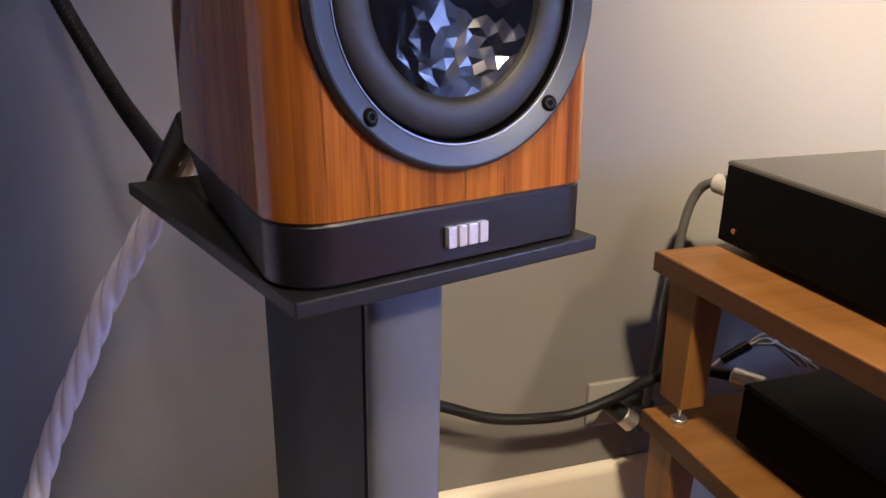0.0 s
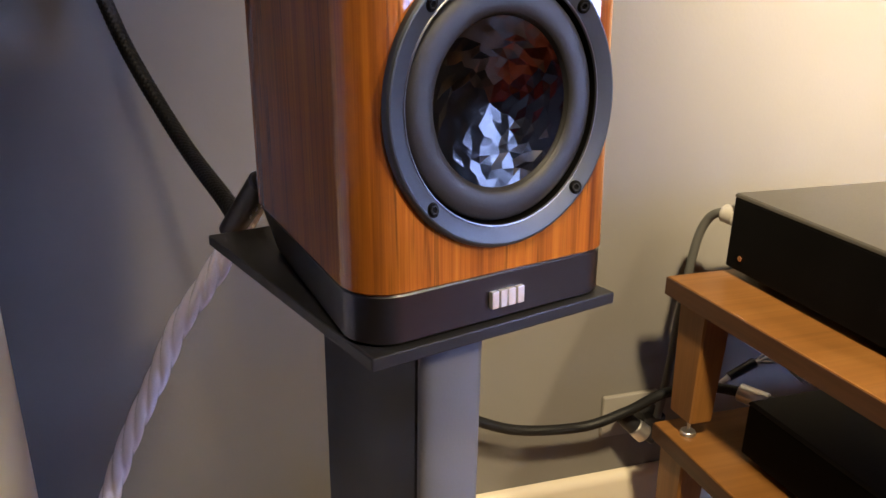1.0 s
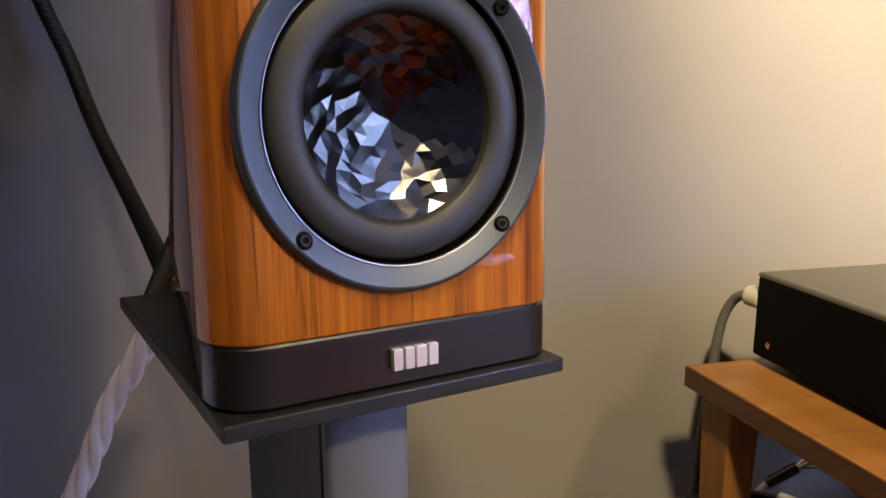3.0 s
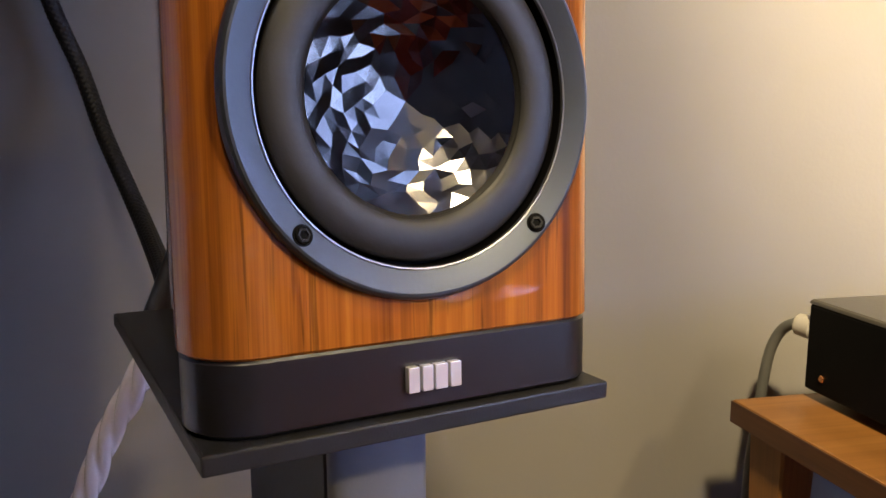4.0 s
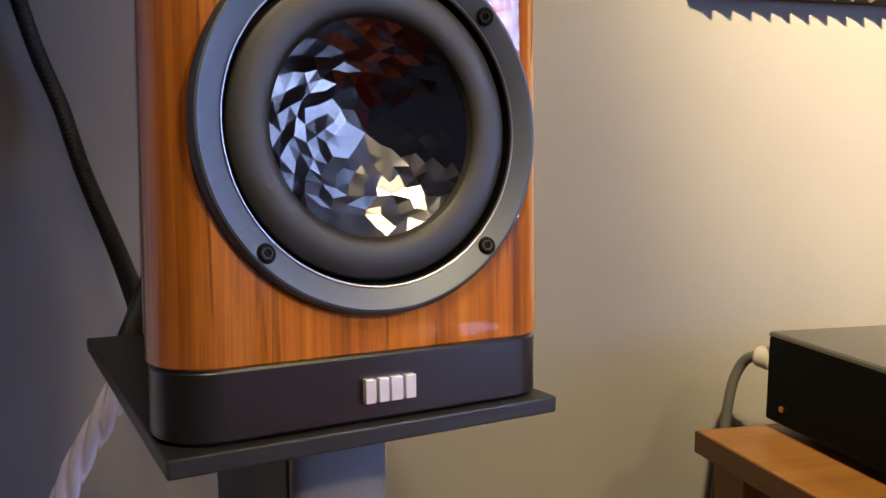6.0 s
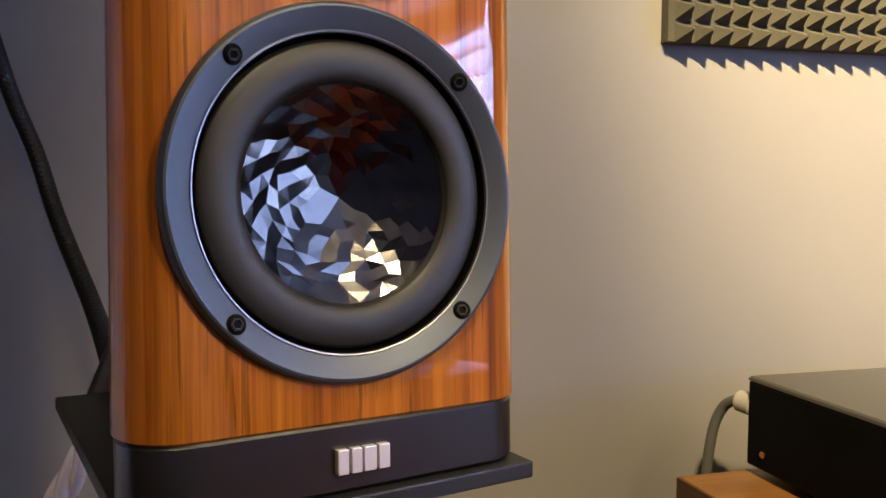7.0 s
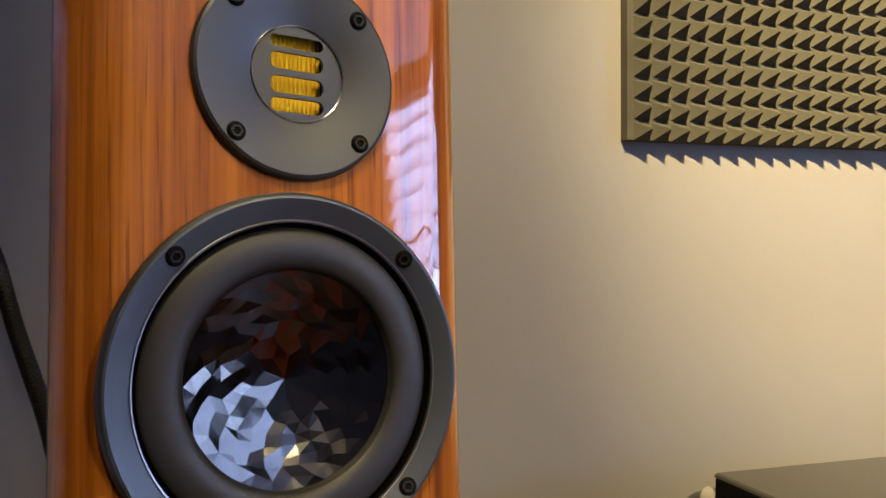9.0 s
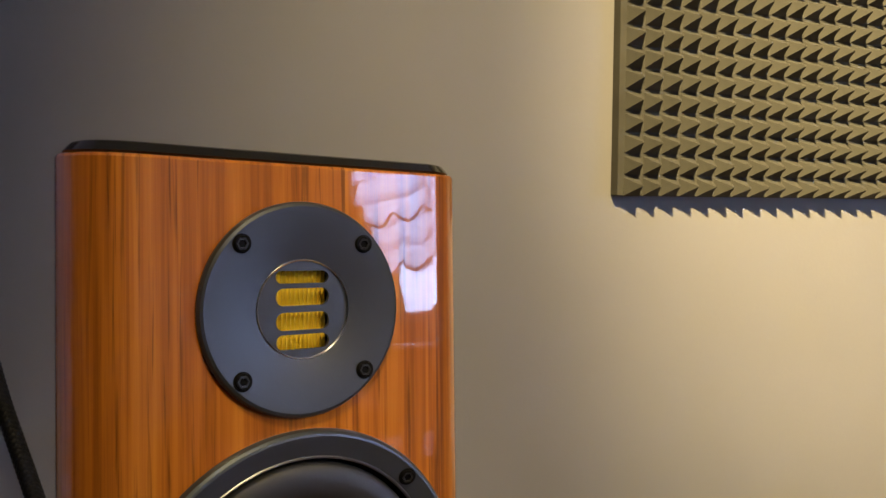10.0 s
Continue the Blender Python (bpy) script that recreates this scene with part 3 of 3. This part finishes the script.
# ---- window with a roman blind, seen in the lacquer ----
win = thing("window_1", pose(0, 0, 0), "white framed window with a gathered white blind half down", "window", kind="structure")
FR = 0.05
for y0, y1, z0, z1 in ((WA, WB, WZ0, WZ0 + FR), (WA, WB, WZ1 - FR, WZ1), (WA, WA + FR, WZ0 + FR, WZ1 - FR), (WB - FR, WB, WZ0 + FR, WZ1 - FR), (-1.535, -1.485, WZ0 + FR, WZ1 - FR)):
    part("window_frame", block(X1 + 0.06, X1 + 0.11, y0 + 0.001, y1 - 0.001, z0 + 0.001, z1 - 0.001, 0.003), WHITE, win)
gl, gn, gb = shader("window_glass")
gb.inputs["Transmission Weight"].default_value, gb.inputs["Roughness"].default_value, gb.inputs["IOR"].default_value = 1.0, 0.0, 1.45
pane = part("pane", block(X1 + 0.082, X1 + 0.088, WA + FR, WB - FR, WZ0 + FR, WZ1 - FR), gl, win)
pane.visible_shadow = False
part("window_sill", block(X1 - 0.14, X1 - 0.001, WA - 0.03, WB + 0.03, 0.755, 0.782, 0.004), WHITE, win)
cl, cn, cb = shader("blind_cloth")
tr = cn.nodes.new("ShaderNodeBsdfTranslucent")
tr.inputs[0].default_value = (0.82, 0.82, 0.86, 1)
mx = node(cn, "ShaderNodeMixShader", Fac=0.85)
cb.inputs["Base Color"].default_value, cb.inputs["Roughness"].default_value = (0.8, 0.79, 0.8, 1), 0.9
cn.links.new(cb.outputs[0], mx.inputs[1])
cn.links.new(tr.outputs[0], mx.inputs[2])
cn.links.new(mx.outputs[0], cn.nodes["Material Output"].inputs[0])
blind = thing("roman_blind", pose(0, 0, 0), "gathered white roman blind with brown hems half down in the window", "blind")
cloth = bmesh.new()
rows = []


def hang(i, low):
    """Height of the scalloped lower edge."""
    return low - 0.05 * abs(math.sin(math.pi * 4 * i / 60))


for j in range(81):
    v = j / 80
    row = []
    for i in range(61):
        y = WA + 0.03 + (WB - WA - 0.06) * i / 60
        z = WZ1 - 0.02 - (WZ1 - 0.02 - hang(i, 1.23)) * v
        fold = (v * 8) % 1.0
        row.append(cloth.verts.new((X1 + 0.050 - 0.085 * fold ** 1.5 + 0.004 * math.sin(i * 0.7 + j * 0.2), y, z - 0.030 * fold + 0.010 * math.sin(i * 0.35 + v * 9))))
    rows.append(row)
for a, b in zip(rows, rows[1:]):
    for i in range(60):
        cloth.faces.new((a[i], a[i + 1], b[i + 1], b[i]))
part("cloth", cloth, cl, blind, angle=50)
for low, d in ((1.226, 0.0), (1.49, 0.02)):
    part("hem", tube([(X1 - 0.040 - d, WA + 0.03 + (WB - WA - 0.06) * i / 24, hang(i * 2.5, low) + 0.006 * math.sin(i * 1.3)) for i in range(25)], 0.008, 4, 8), EDGE, blind, "brown hem", )

# ---- armchair by the window, seen in the lacquer ----
chair = thing("armchair", pose(2.15, -2.05, 0.0118, 0, 0, 40), "dark red upholstered armchair standing on the rug by the window", "armchair")
part("seat", block(-0.30, 0.30, -0.30, 0.32, 0.14, 0.44, 0.05, 4), REDCLOTH, chair)
part("backrest", block(-0.32, 0.32, -0.46, -0.28, 0.16, 0.92, 0.06, 4), REDCLOTH, chair)
for x in (-0.40, 0.40):
    part("armrest", block(x - 0.09, x + 0.09, -0.42, 0.34, 0.10, 0.60, 0.05, 4), REDCLOTH, chair)
    for y in (-0.38, 0.28):
        part("leg", rod((x * 0.92, y, 0), (x * 0.92, y, 0.12), 0.016, 0.024, 24, 0.002), EDGE, chair)

# ---- side table and plant, seen in the lacquer ----
table = thing("side_table", pose(1.64, -0.76, 0), "small round dark wooden side table with three legs", "side table")
part("tabletop", rod((0, 0, 0.575), (0, 0, 0.600), 0.19, 0.19, 64, 0.004), EDGE, table)
for k in range(3):
    a = radians(30 + 120 * k)
    part("leg", rod((0.15 * math.cos(a), 0.15 * math.sin(a), 0), (0.09 * math.cos(a), 0.09 * math.sin(a), 0.576), 0.010, 0.014, 20, 0.001), EDGE, table)
LEAF = plain("plant_leaf", (0.16, 0.30, 0.03), 0.38, vary=0.3, scale=50, relief=0.1)
plant = thing("potted_plant", pose(1.64, -0.76, 0.600), "small leafy green plant in a white pot on the side table", "plant")
part("pot", lathe([(0.002, 0.0), (0.040, 0.0), (0.052, 0.075), (0.054, 0.080), (0.049, 0.080), (0.046, 0.066), (0.002, 0.066)], 40, pose(0, 0, 0, 90) @ pose(0, 0, 0, 180)), WHITE, plant, "white glazed pot")
rnd = random.Random(21)
for k in range(26):
    a, up, far = rnd.uniform(0, 2 * math.pi), rnd.uniform(0.15, 1.0), rnd.uniform(0.05, 0.12)
    tip = Vector((far * math.cos(a), far * math.sin(a), 0.09 + 0.10 * up))
    root = Vector((0.018 * math.cos(a), 0.018 * math.sin(a), 0.066))
    side = Vector((-math.sin(a), math.cos(a), 0.0))
    bm = bmesh.new()
    rows = []
    for i in range(7):
        t = i / 6
        mid = root.lerp(tip, t) + Vector((0, 0, 0.035 * math.sin(math.pi * t)))
        w = 0.0015 + 0.020 * math.sin(math.pi * max(0.0, t - 0.25) / 0.75) if t > 0.25 else 0.0015
        rows.append([bm.verts.new(mid - side * w + Vector((0, 0, 0.3 * w))), bm.verts.new(mid), bm.verts.new(mid + side * w + Vector((0, 0, 0.3 * w)))])
    for p, q in zip(rows, rows[1:]):
        for i in range(2):
            bm.faces.new((p[i], p[i + 1], q[i + 1], q[i]))
    bmesh.ops.solidify(bm, geom=bm.faces[:], thickness=0.0008)
    part("leaf", bm, LEAF, plant)

# ---- rug by the window, seen in the lacquer ----
WOOL = plain("rust_wool", (0.42, 0.085, 0.030), 0.9, vary=0.25, scale=30, relief=0.8, spec=0.1)
rug = thing("rug", pose(2.05, -1.75, 0.0, 0, 0, 8), "rust-red woven wool rug lying under the armchair", "rug")
part("pile", block(-0.95, 0.95, -1.25, 0.70, 0.0005, 0.012, 0.005, 3), WOOL, rug)
for x in (-0.93, 0.93):
    part("binding", block(x - 0.022, x + 0.022, -1.255, 0.705, 0.0003, 0.0145, 0.004, 2), EDGE, rug, "dark woven binding")
